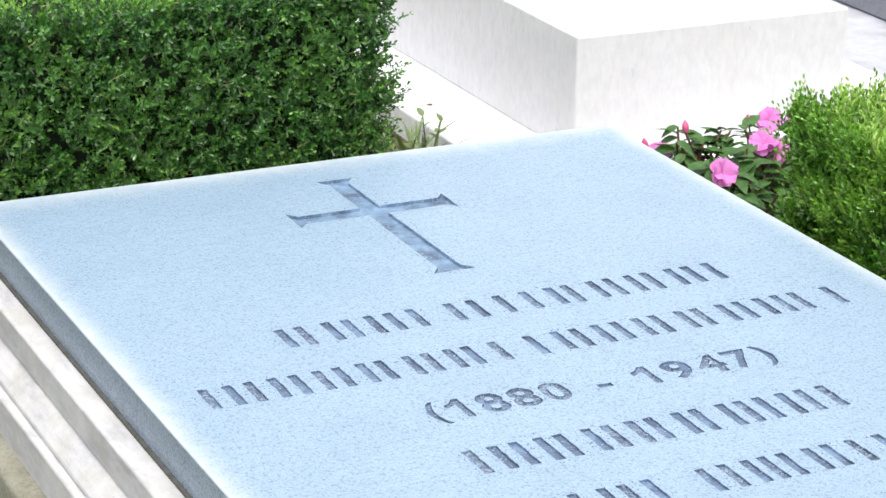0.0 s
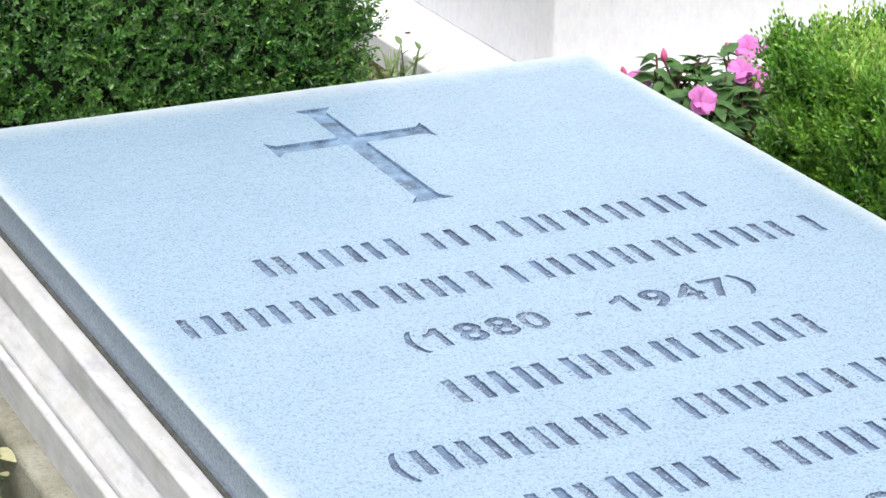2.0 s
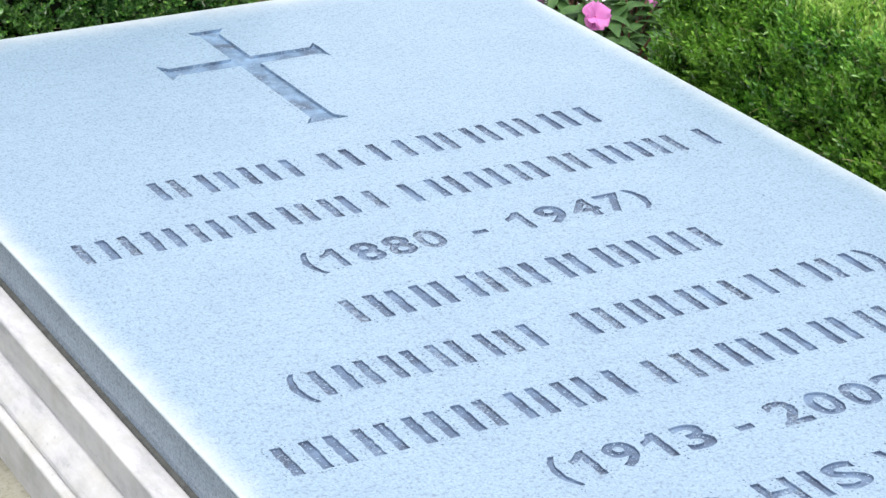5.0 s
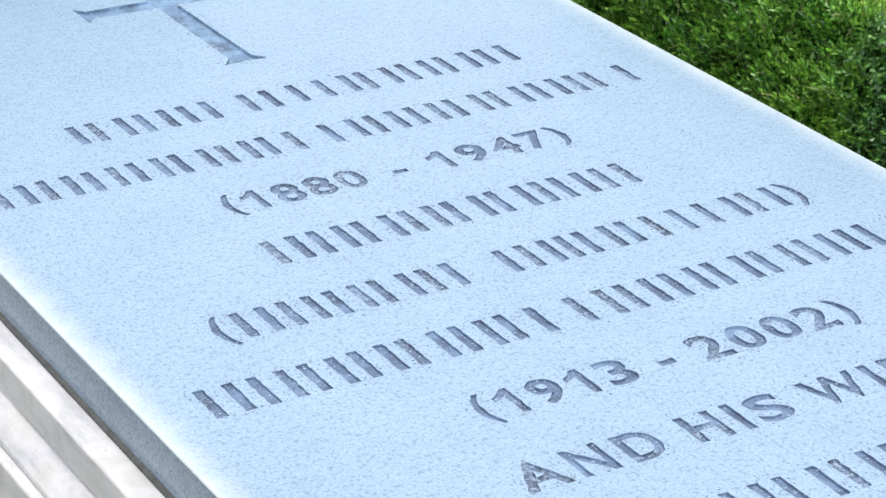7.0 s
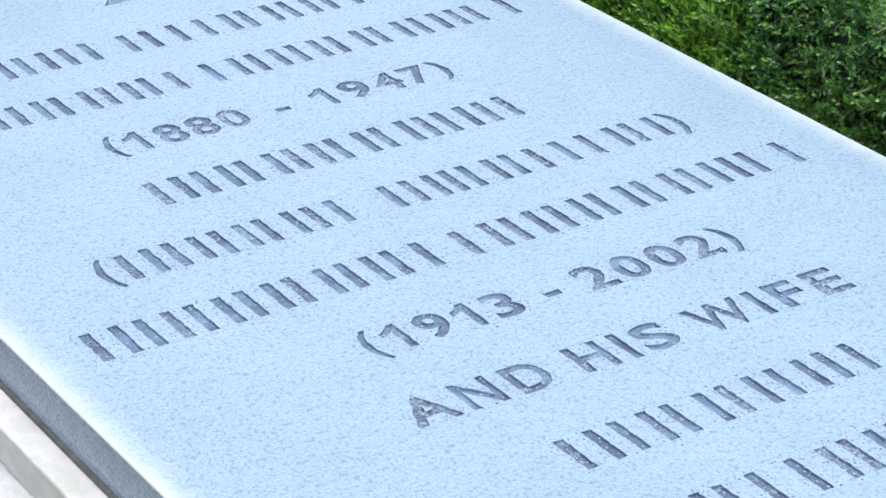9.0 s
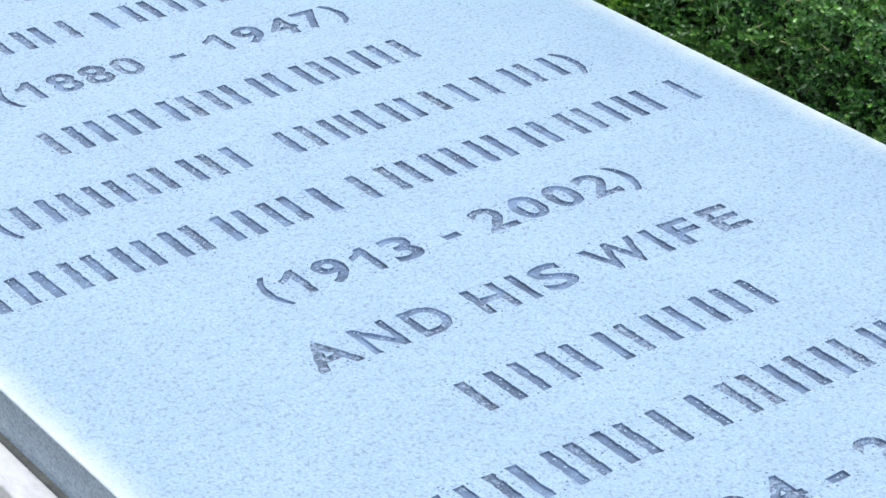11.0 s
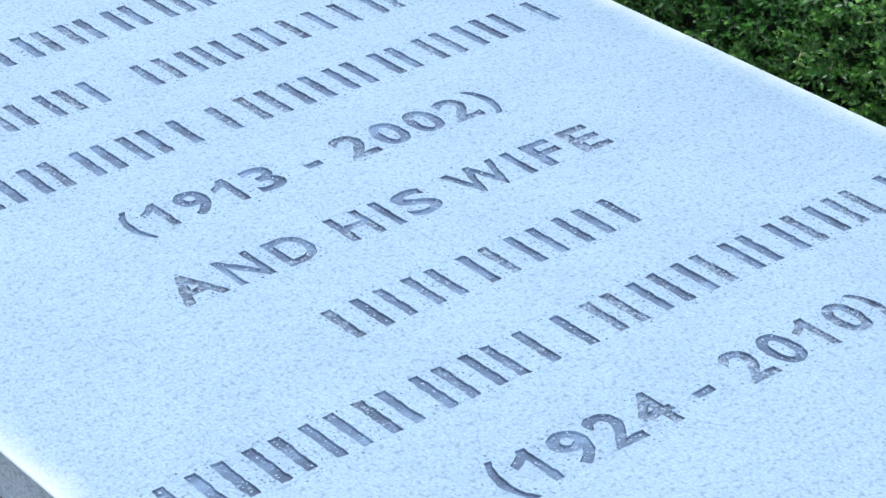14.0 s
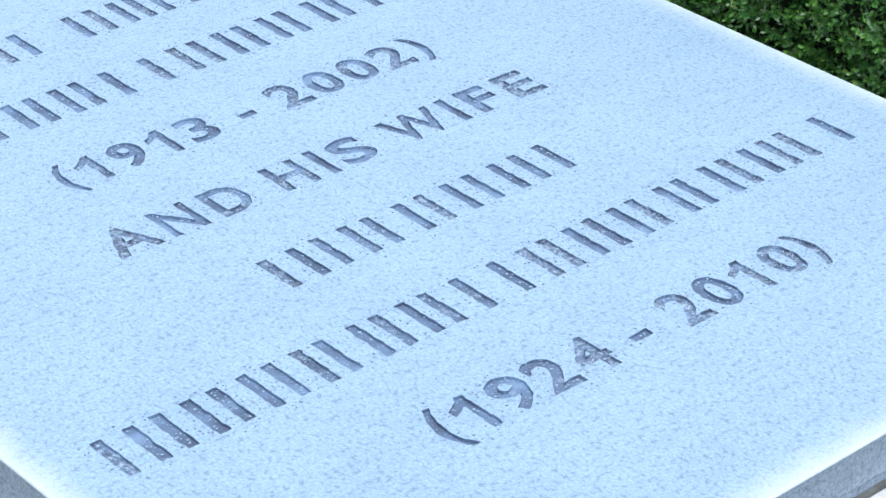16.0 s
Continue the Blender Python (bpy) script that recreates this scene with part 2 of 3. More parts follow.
def block(x0, x1, y0, y1, z0, z1, edge=0.004, radius=0.003):
    """A squared stone with softened arrises."""
    prof = [(-edge, z0), (0, z0 + edge)] + arc(-edge, z1 - edge, edge, 0, 90, 3)
    return lofted(prof, x0, x1, y0, y1, radius, n=3)


# ---- ground ----
def ground():
    n, cells = 60, 3.2
    verts, faces = [], []
    for j in range(n + 1):
        for i in range(n + 1):
            u, v = 2 * i / n - 1, 2 * j / n - 1
            x = math.copysign(abs(u) * cells + 500 * abs(u) ** 9, u)
            y = math.copysign(abs(v) * cells + 500 * abs(v) ** 9, v)
            h = 0.014 * noise.noise((x * 4, y * 4, 0)) - 0.006 if abs(x) < 8 and abs(y) < 8 else 0
            verts.append((x, y, h))
    for j in range(n):
        for i in range(n):
            a = j * (n + 1) + i
            faces.append((a, a + 1, a + n + 2, a + n + 1))
    ob = new("ground", mesh_of("ground", verts, faces, SOIL, True))
    return tagged(ob, "dark churchyard soil with patches of short grass", "ground", kind="structure")


ground()


# ---- the inscription ----
def resampled(loop, step):
    out = []
    n = len(loop)
    for i in range(n):
        a, b = Vector(loop[i]), Vector(loop[(i + 1) % n])
        d = (b - a).length
        if d < 1e-6:
            continue
        m = max(1, round(d / step))
        out += [tuple(a.lerp(b, k / m)) for k in range(m)]
    return out


def roughened(loop, amount, step=0.0035):
    """The chipped, weathered edge of a cut."""
    if sum(a[0] * b[1] - a[1] * b[0] for a, b in zip(loop, loop[1:] + loop[:1])) < 0:
        loop = loop[::-1]
    out = []
    for x, y in resampled(loop, step):
        dx = noise.noise((x * 140, y * 140, 0.3)) + 0.7 * noise.noise((x * 420, y * 420, 4.1))
        dy = noise.noise((x * 140, y * 140, 7.7)) + 0.7 * noise.noise((x * 420, y * 420, 9.9))
        out.append((x + amount * dx, y + amount * dy))
    return out


GLYPHS, BOLD = {}, 0.029


def signed_area(loop):
    return sum(a[0] * b[1] - a[1] * b[0] for a, b in zip(loop, loop[1:] + loop[:1])) / 2


def within(p, loop):
    """Whether the point lies inside the loop."""
    odd = False
    for (ax, ay), (bx, by) in zip(loop, loop[1:] + loop[:1]):
        if (ay > p[1]) != (by > p[1]) and p[0] < (bx - ax) * (p[1] - ay) / (by - ay) + ax:
            odd = not odd
    return odd


def thickened(loop, hole, d):
    """The loop moved outwards (a hole: inwards) by d, for heavier strokes."""
    if (signed_area(loop) < 0) != hole:
        loop = loop[::-1]
    loop = [p for p, q in zip(loop, loop[1:] + loop[:1]) if math.hypot(p[0] - q[0], p[1] - q[1]) > 1e-5]
    out = []
    for a, p, b in zip(loop[-1:] + loop[:-1], loop, loop[1:] + loop[:1]):
        u, v = (Vector(p) - Vector(a)).normalized(), (Vector(b) - Vector(p)).normalized()
        n = Vector((u.y + v.y, -u.x - v.x))
        n = n.normalized() if n.length > 1e-4 else Vector((u.y, -u.x))
        k = min(1.8, 1 / max(0.3, n.dot(Vector((u.y, -u.x)))))
        out.append((p[0] + n.x * d * k, p[1] + n.y * d * k))
    return out


def glyph(ch):
    """Contours of a capital or figure in the built-in font, cap height 1, left edge at 0; and its width."""
    if ch in GLYPHS:
        return GLYPHS[ch]
    cu = bpy.data.curves.new("glyph", "FONT")
    cu.body, cu.fill_mode, cu.resolution_u = ch, "NONE", 6
    ob = new("glyph", cu)
    bpy.context.view_layer.update()
    me = ob.evaluated_get(bpy.context.evaluated_depsgraph_get()).to_mesh()
    co = [(v.co.x, v.co.y) for v in me.vertices]
    near = {}
    for e in me.edges:
        a, b = e.vertices
        near.setdefault(a, []).append(b)
        near.setdefault(b, []).append(a)
    loops, used = [], set()
    for s in near:
        if s in used:
            continue
        loop, cur, prev = [], s, None
        while cur not in used:
            used.add(cur)
            loop.append(co[cur])
            nxt = [q for q in near[cur] if q != prev and q not in used]
            prev, cur = cur, (nxt[0] if nxt else s)
        if len(loop) > 2:
            loops.append(loop)
    bpy.data.objects.remove(ob)
    loops = [thickened(lp, sum(within(lp[0], other) for other in loops if other is not lp) % 2 == 1, BOLD) for lp in loops]
    GLYPHS[ch] = loops
    return loops


def extent(loops):
    xs = [x for lp in loops for x, _ in lp]
    return min(xs), max(xs)


# where each sign begins and ends, and how far it takes the row on
METRICS = {"A": (0, 1479, 1479), "N": (150, 1329, 1479), "D": (148, 1382, 1479), "H": (150, 1327, 1479), "I": (140, 436, 569),
           "S": (74, 1274, 1366), "W": (6, 1930, 1933), "F": (151, 1156, 1251), "E": (149, 1257, 1366), "-": (80, 600, 682),
           "1": (129, 806, 1139), "2": (51, 1036, 1139), "3": (76, 1056, 1139), "4": (63, 1088, 1139), "7": (86, 1055, 1139),
           "8": (74, 1064, 1139), "9": (72, 1059, 1139), "0": (86, 1053, 1139), "(": (119, 627, 682), ")": (54, 562, 682),
           "#": (150, 1310, 1440), "@": (95, 1440, 1525), "!": (140, 436, 569), "]": (150, 1180, 1251), "[": (45, 1000, 1139),
           "^": (43, 1209, 1251), "%": (6, 1930, 1933)}
# signs cut as plain upright bars: where the middles of the bars stand, in parts of the sign's width
BARS = {"#": (0.13, 0.87), "@": (0.12, 0.88), "!": (0.5,), "]": (0.14,), "[": (0.85,), "^": (0.5,), "%": (0.12, 0.5, 0.88)}
FIGURE_ONE = [(0.47, 0), (0.28, 0), (0.28, 0.72), (0.15, 0.635), (0.0, 0.575), (0.0, 0.745), (0.12, 0.80), (0.23, 0.89), (0.31, 1.0), (0.47, 1.0)]
CAP_UNITS = max(y for lp in glyph("H") for _, y in lp)
GLYPHS["1"] = [[(x * CAP_UNITS, y * CAP_UNITS) for x, y in FIGURE_ONE]]


def letters_of(text, y, cap, x0, x1):
    """Cut shapes of one word between x0 and x1 with its foot at y: lists of contours, one for each sign or bar."""
    track = 40 if text[-1] in "0123456789)" else 150
    places, at = [], 0
    for ch in text:
        a, b, advance = METRICS[ch]
        places.append((at + a, at + b))
        at += advance + track
    first, last = places[0][0], places[-1][1]
    out = []
    for ch, (a, b) in zip(text, places):
        x, w = x0 + (a - first) * (x1 - x0) / (last - first), (b - a) * (x1 - x0) / (last - first)
        if ch in BARS:
            stem = 0.205 * cap
            for share in BARS[ch]:
                c = x + w * share
                out.append(("bar", [[(c - stem / 2, y), (c + stem / 2, y), (c + stem / 2, y + cap), (c - stem / 2, y + cap)]]))
            continue
        loops = glyph(ch)
        p, q = extent(loops)
        ys = [py for lp in loops for _, py in lp]
        low, high, y0, y1 = min(ys), max(ys), y, y + cap
        if ch in "()":
            y0, y1 = y - 0.16 * cap, y + 1.04 * cap
        elif ch == "-":
            y0, y1 = y + 0.27 * cap, y + 0.46 * cap
        out.append(("letter", [[(x + (px - p) * w / (q - p), y0 + (py - low) * (y1 - y0) / (high - low)) for px, py in lp] for lp in loops]))
    return out


def cross_outline():
    """Latin cross with flared, pointed ends."""
    return [(-0.0125, 0.735), (-0.0125, 0.822), (-0.0240, 0.838), (0.0260, 0.838), (0.0145, 0.822), (0.0145, 0.725),
            (0.0960, 0.7235), (0.1080, 0.738), (0.1080, 0.684), (0.0960, 0.6960), (0.0150, 0.6950), (0.0165, 0.495),
            (0.0300, 0.479), (-0.0260, 0.479), (-0.0130, 0.495), (-0.0125, 0.6950), (-0.0960, 0.6960), (-0.1080, 0.683),
            (-0.1080, 0.738), (-0.0960, 0.7235), (-0.0125, 0.7245)]


LINES = [  # foot and height of the row, then its words with their first and last edge; names are rows of plain bars
    (0.334, 0.053, ("[@##", -0.287, -0.097), ("#^@@#@#", -0.060, 0.291)),
    (0.213, 0.052, ("####@#@", -0.400, -0.055), ("@##@@#!]]", -0.021, 0.403)),
    (0.095, 0.047, ("(1880", -0.204, -0.042), ("-", -0.010, 0.008), ("1947)", 0.039, 0.209)),
    (-0.031, 0.054, ("##@#@@!##", -0.213, 0.210)),
    (-0.154, 0.051, ("(###@#", -0.336, -0.075), ("%!##^@#)", -0.027, 0.338)),
    (-0.276, 0.053, ("####@#@", -0.402, -0.054), ("@##@@#!]]", -0.020, 0.409)),
    (-0.392, 0.046, ("(1913", -0.203, -0.041), ("-", -0.014, 0.004), ("2002)", 0.028, 0.209)),
    (-0.510, 0.046, ("AND", -0.237, -0.093), ("HIS", -0.064, 0.041), ("WIFE", 0.066, 0.239)),
    (-0.633, 0.049, ("##@###", -0.158, 0.155)),
    (-0.756, 0.051, ("####@#@", -0.402, -0.050), ("@##@@#!]]", -0.020, 0.404)),
    (-0.877, 0.047, ("(1924", -0.204, -0.031), ("-", -0.008, 0.012), ("2010)", 0.040, 0.209)),
]
CUTS = [("cross", [cross_outline()])]
for foot, cap, *words in LINES:
    for word, x0, x1 in words:
        CUTS += letters_of(word, foot, cap, x0, x1)
CUTS = [(kind, [roughened(lp, 0.0012 if kind != "cross" else 0.0008) for lp in loops]) for kind, loops in CUTS]


def chips():
    """Small frost chips in the stone round the cut letters."""
    rng = random.Random(21)
    cell, grid = 0.004, {}
    pts = [q for _, lps in CUTS for lp in lps for q in lp]
    for q in pts:
        grid.setdefault((int(q[0] // cell), int(q[1] // cell)), []).append(q)

    def clear(x, y, d):
        i, j = int(x // cell), int(y // cell)
        return all(math.hypot(a - x, b - y) > d for u in (-1, 0, 1) for v in (-1, 0, 1) for a, b in grid.get((i + u, j + v), ()))

    out = []
    for x, y, r in ((0.329, 0.063, 0.0022), (-0.376, 0.214, 0.0018), (0.065, 0.392, 0.0018), (0.306, -0.471, 0.0015)):
        out.append([(x + r * rng.uniform(0.6, 1.4) * math.cos(k * 1.2566), y + r * rng.uniform(0.6, 1.4) * math.sin(k * 1.2566)) for k in range(5)])
    for q in rng.sample(pts, len(pts)) * 3:
        a, d = rng.uniform(0, 6.28), 0.0022 + 0.0085 * rng.random() ** 1.6
        x, y, r = q[0] + d * math.cos(a), q[1] + d * math.sin(a), 0.0004 + 0.0010 * rng.random() ** 2
        if not clear(x, y, r + 0.0019):
            continue
        lp = [(x + r * rng.uniform(0.6, 1.5) * math.cos(k * 1.2566), y + r * rng.uniform(0.6, 1.5) * math.sin(k * 1.2566)) for k in range(5)]
        out.append(lp)
        grid.setdefault((int(x // cell), int(y // cell)), []).append((x, y))
    return out


CHIPS = chips()


def triangulated(outline, loops):
    """Triangles inside outline and the loops, each with the number of loops round it."""
    verts, edges, faces = [], [], []
    for lp in ([outline] if outline else []) + loops:
        b = len(verts)
        verts += [Vector(p) for p in lp]
        faces.append(list(range(b, b + len(lp))))
    v, _, f, _, _, orig = delaunay_2d_cdt(verts, edges, faces, 1, 1e-6)
    return v, f, orig


def slab():
    ob = thing("ledger_slab", 0, 0, TOP, "pale blue-grey granite ledger slab with worn cut lettering, on a marble base", "grave slab")
    thick, r = 0.044, 0.0018
    prof = [(-0.004, -thick - 0.006), (-0.001, -thick - 0.004), (-0.001, -thick + 0.005), (0.0, -thick + 0.007), (0.0, -r)]
    verts, faces = lofted(prof, -HALF_W, HALF_W, Y_NEAR, Y_FAR, 0.035, cap_top=False)
    part("body", mesh_of("body", verts, faces, GRANITE_SIDE), None, ob, "darker granite side")
    verts, faces = lofted(arc(-r, -r, r, 0, 90, 5), -HALF_W, HALF_W, Y_NEAR, Y_FAR, 0.035, cap_top=False, cap_bottom=False)
    part("arris", mesh_of("arris", verts, faces, GRANITE, True), None, ob, "pale rounded edge, rubbed and brightened in colour")
    rim = [(x, y) for x, y in rounded_rect(-HALF_W + r, HALF_W - r, Y_NEAR + r, Y_FAR - r, 0.035 - r, 8)]
    loops = [lp for _, lps in CUTS for lp in lps] + CHIPS
    v, f, orig = triangulated(rim, loops)
    keep = [t for t, o in zip(f, orig) if len([q for q in o if q > 0]) % 2 == 0]
    part("face", mesh_of("face", [(p.x, p.y, 0) for p in v], keep, GRANITE), None, ob)
    inscription = new("inscription")
    inscription.parent = ob
    tagged(inscription, "shallow cut rows of worn dark lettering below a cross")
    for kind, lps in CUTS:
        depth = 0.0042 if kind == "cross" else 0.0027
        v, f, orig = triangulated(None, lps)
        vs = [(p.x, p.y, -depth) for p in v]
        fs = [tuple(t) for t, o in zip(f, orig) if len(o) % 2 == 1]
        for lp in lps:
            b, n = len(vs), len(lp)
            vs += [(x, y, 0.0) for x, y in lp]
            cx = [(x, y, -depth) for x, y in lp]
            vs += cx
            fs += [(b + i, b + (i + 1) % n, b + n + (i + 1) % n, b + n + i) for i in range(n)]
        part({"bar": "letter_bar"}.get(kind, kind), mesh_of(kind, vs, fs, CROSS_FLOOR if kind == "cross" else LETTER), None, inscription)
    vs, fs = [], []
    for lp in CHIPS:
        b = len(vs)
        vs += [(x, y, 0.0) for x, y in lp]
        vs.append((sum(x for x, _ in lp) / 5, sum(y for _, y in lp) / 5, -0.0012))
        fs += [(b + k, b + (k + 1) % 5, b + 5) for k in range(5)]
    tagged(part("frost_pitting", mesh_of("frost_pitting", vs, fs, PITTED), None, inscription, "tiny dark frost chips round the letters"), kind="stuff")
    return ob


slab()


# ---- moulded base and kerb ----
def base():
    ob = thing("grave_base", 0, 0, 0, "stepped weathered white marble grave base with mouldings, under the granite slab", "grave base")
    z = TOP
    top = [(0.012, z - 0.089), (0.030, z - 0.087)] + arc(0.0265, z - 0.0545, 0.0035, 0, 80, 4) + [(-0.006, z - 0.0505)]
    v, f = lofted(top, -HALF_W, HALF_W, Y_NEAR, Y_FAR, 0.012)
    part("upper_course", mesh_of("upper_course", v, f, MARBLE), None, ob)
    # joint strip, coloured dark for the shadow in the gap under the slab
    bead = [(0.0, z - 0.0515), (0.0035, z - 0.0500), (0.0030, z - 0.0470), (-0.003, z - 0.0455)]
    v, f = lofted(bead, -HALF_W, HALF_W, Y_NEAR, Y_FAR, 0.034)
    part("mortar_joint", mesh_of("mortar_joint", v, f, plain("joint_shade_grey", (0.10, 0.105, 0.10), 0.9, 0.45, 90)), None, ob, "dark grey joint strip coloured as the shadow under the slab")
    cove = [(0.044, z - 0.1185), (0.0525, z - 0.1150), (0.0515, z - 0.111), (0.0455, z - 0.104), (0.038, z - 0.0975), (0.0295, z - 0.0925), (0.0255, z - 0.0895)]
    v, f = lofted(cove, -HALF_W, HALF_W, Y_NEAR, Y_FAR, 0.012)
    part("sloped_moulding", mesh_of("sloped_moulding", v, f, MARBLE), None, ob)
    low = [(0.060, z - 0.172), (0.0625, z - 0.168)] + arc(0.0585, z - 0.1215, 0.004, 0, 80, 4) + [(0.030, z - 0.1170)]
    v, f = lofted(low, -HALF_W, HALF_W, Y_NEAR, Y_FAR, 0.012)
    part("lower_course", mesh_of("lower_course", v, f, MARBLE), None, ob)
    foot = [(0.096, -0.03), (0.093, 0.02), (0.090, z - 0.178)] + arc(0.080, z - 0.175, 0.010, 0, 85, 5) + [(0.050, z - 0.1640)]
    v, f = lofted(foot, -HALF_W, HALF_W, Y_NEAR, Y_FAR, 0.02)
    kerb = thing("concrete_kerb", 0, 0, 0, "mossy weathered concrete footing round the marble base", "kerb")
    part("footing", mesh_of("footing", v, f, CONCRETE), None, kerb)


base()


# ---- neighbouring tombs ----
def white_tomb():
    ob = thing("white_tomb", 1.02, 2.4, 0, "low sunlit white stone tomb block on a flat white plinth", "tomb")
    z = TOP - 0.27
    v, f = block(-0.426, 0.53, -1.02, 1.30, -0.05, z, 0.006)
    part("plinth", mesh_of("plinth", v, f, WHITE_STONE), None, ob)
    v, f = block(-0.270, 0.280, -0.86, 1.10, z - 0.002, z + 0.210, 0.004, 0.004)
    part("tomb_block", mesh_of("tomb_block", v, f, WHITE_STONE), None, ob)


def grey_tomb():
    ob = thing("grey_tomb", 2.6, 2.6, 0, "grey stone grave with a dark granite ledger", "tomb")
    v, f = block(-1.046, 0.6, -1.2, 1.2, -0.05, TOP - 0.275, 0.006)
    part("base_slab", mesh_of("base_slab", v, f, plain("grey_paving_stone", (0.52, 0.54, 0.60), 0.6, 0.35, 12)), None, ob)
    v, f = block(-0.80, 0.45, -1.0, 1.0, TOP - 0.275, TOP - 0.15, 0.006)
    part("dark_ledger", mesh_of("dark_ledger", v, f, GRANITE_DARK), None, ob, "dark speckled granite ledger")


white_tomb()
grey_tomb()


# ---- clipped box hedges ----
LEAF_SHAPE = np.array([(0, 0, 0), (0.24, 0.36, 0.06), (0.26, 0.70, 0.03), (0, 1.0, -0.08), (-0.26, 0.70, 0.03), (-0.24, 0.36, 0.06), (0, 0.5, -0.04)])
LEAF_FACES = np.array([(0, 1, 6), (1, 2, 6), (2, 3, 6), (3, 4, 6), (4, 5, 6), (5, 0, 6)])


def leaf_mesh(name, places, along, normal, size, material, slim=1.0):
    """Many small leaves in one mesh: place, axis, upper side, length."""
    n = len(places)
    along = along / np.linalg.norm(along, axis=1)[:, None]
    side = np.cross(along, normal)
    side /= np.linalg.norm(side, axis=1)[:, None] + 1e-9
    up = np.cross(side, along)
    s = LEAF_SHAPE
    v = places[:, None, :] + size[:, None, None] * (s[None, :, 0:1] * side[:, None] * slim + s[None, :, 1:2] * along[:, None] + s[None, :, 2:3] * up[:, None])
    f = (LEAF_FACES[None] + (np.arange(n) * len(s))[:, None, None]).reshape(-1, 3)
    me = bpy.data.meshes.new(name)
    me.vertices.add(n * len(s))
    me.vertices.foreach_set("co", v.reshape(-1))
    me.loops.add(len(f) * 3)
    me.loops.foreach_set("vertex_index", f.reshape(-1).astype(np.int32))
    me.polygons.add(len(f))
    me.polygons.foreach_set("loop_start", (np.arange(len(f)) * 3).astype(np.int32))
    me.materials.append(material)
    me.update()
    return me


def hedge(name, x0, x1, y0, y1, height, label, sprigs, seed, leaf, tip, fresh, finer=(), upward=0.45, longer=1.0, reach=0.022, ragged=0.011, slim=1.0, spread=1.0, tuft=5):
    """A clipped hedge: near-black heart for the shade inside and a skin of short leafy shoots."""
    rng = np.random.default_rng(seed)
    tufts = sprigs // tuft
    sprigs = tufts * tuft
    ob = thing(name, (x0 + x1) / 2, (y0 + y1) / 2, 0, label, "hedge", "clipped hedges")
    hx, hy = (x1 - x0) / 2, (y1 - y0) / 2
    # solid block, coloured near black as the shade between the shoots
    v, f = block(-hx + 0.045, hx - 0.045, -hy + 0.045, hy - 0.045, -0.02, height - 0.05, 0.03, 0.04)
    part("twig_heart", mesh_of("twig_heart", v, f, HEDGE_SHADE), None, ob)
    # shoots spread over the four sides and the top by area, denser where asked
    faces = [((-1, 0, 0), 2 * hy * height), ((1, 0, 0), 2 * hy * height), ((0, -1, 0), 2 * hx * height), ((0, 1, 0), 2 * hx * height), ((0, 0, 1), 4 * hx * hy)]
    weight = np.array([a * dict(finer).get(nrm, 1.0) for nrm, a in faces])
    pick = rng.choice(5, tufts, p=weight / weight.sum())
    nrm = np.array([q[0] for q in faces], float)[pick]
    p = np.stack([rng.uniform(-hx, hx, tufts), rng.uniform(-hy, hy, tufts), rng.uniform(0, height, tufts)], 1)
    ax = np.abs(nrm)
    p = p * (1 - ax) + ax * np.array([hx, hy, height]) * np.where(nrm < 0, -1, 1)
    # rounded shoulders
    r = 0.035
    q = p.copy()
    lim = np.array([hx - r, hy - r, height - r])
    q[:, 0] = np.clip(p[:, 0], -lim[0], lim[0])
    q[:, 1] = np.clip(p[:, 1], -lim[1], lim[1])
    q[:, 2] = np.minimum(p[:, 2], lim[2])
    d = p - q
    ln = np.linalg.norm(d, axis=1)
    nrm = np.where(ln[:, None] > 1e-6, d / (ln[:, None] + 1e-9), nrm)
    p = q + nrm * r
    wob = np.array([0.5 * noise.noise(Vector(a) * 9) + 1.3 * noise.noise(Vector(a) * 34) for a in p])
    # each tuft: a few shoots out of one place, leaning the same way and fanning apart
    deep = rng.random(tufts) ** 2 * 0.045
    p = p + nrm * (wob * ragged - deep + np.where(rng.random(tufts) < 0.04, 0.010, 0.0))[:, None]
    lean = nrm * 0.9 + rng.normal(0, 0.16 + 0.16 * spread, (tufts, 3)) + np.array([0, 0, upward])
    fan = rng.normal(0, 1.0, (sprigs, 3))
    p, nrm, lean = np.repeat(p, tuft, 0), np.repeat(nrm, tuft, 0), np.repeat(lean, tuft, 0)
    p = p + fan * 0.0075 - nrm * (rng.random(sprigs) ** 2 * 0.022)[:, None]
    way = lean + fan * (0.14 + 0.18 * spread)
    way /= np.linalg.norm(way, axis=1)[:, None]
    per = 10
    k = np.tile(np.arange(per), sprigs)
    P, W = np.repeat(p, per, 0), np.repeat(way, per, 0)
    spin = rng.normal(0, 1, (sprigs, 3))
    a = np.cross(way, spin)
    a /= np.linalg.norm(a, axis=1)[:, None]
    b = np.cross(way, a)
    A, B = np.repeat(a, per, 0), np.repeat(b, per, 0)
    ang = (k % 2) * np.pi + (k // 2) * np.pi / 2 + rng.normal(0, 0.35, len(k))
    out = A * np.cos(ang)[:, None] + B * np.sin(ang)[:, None]
    rise = (k // 2) / (per / 2 - 1)
    base_at = P - W * reach + W * (rise * reach)[:, None]
    along = out * (spread * (0.8 - 0.45 * rise))[:, None] + W * (0.45 + 0.8 * rise)[:, None] + rng.normal(0, 0.15, (len(k), 3))
    size = rng.uniform(0.0074, 0.0130, len(k)) * (1.0 - 0.25 * rise) * longer
    normal = W * 1.0 - out * 0.3 + rng.normal(0, 0.2, (len(k), 3))
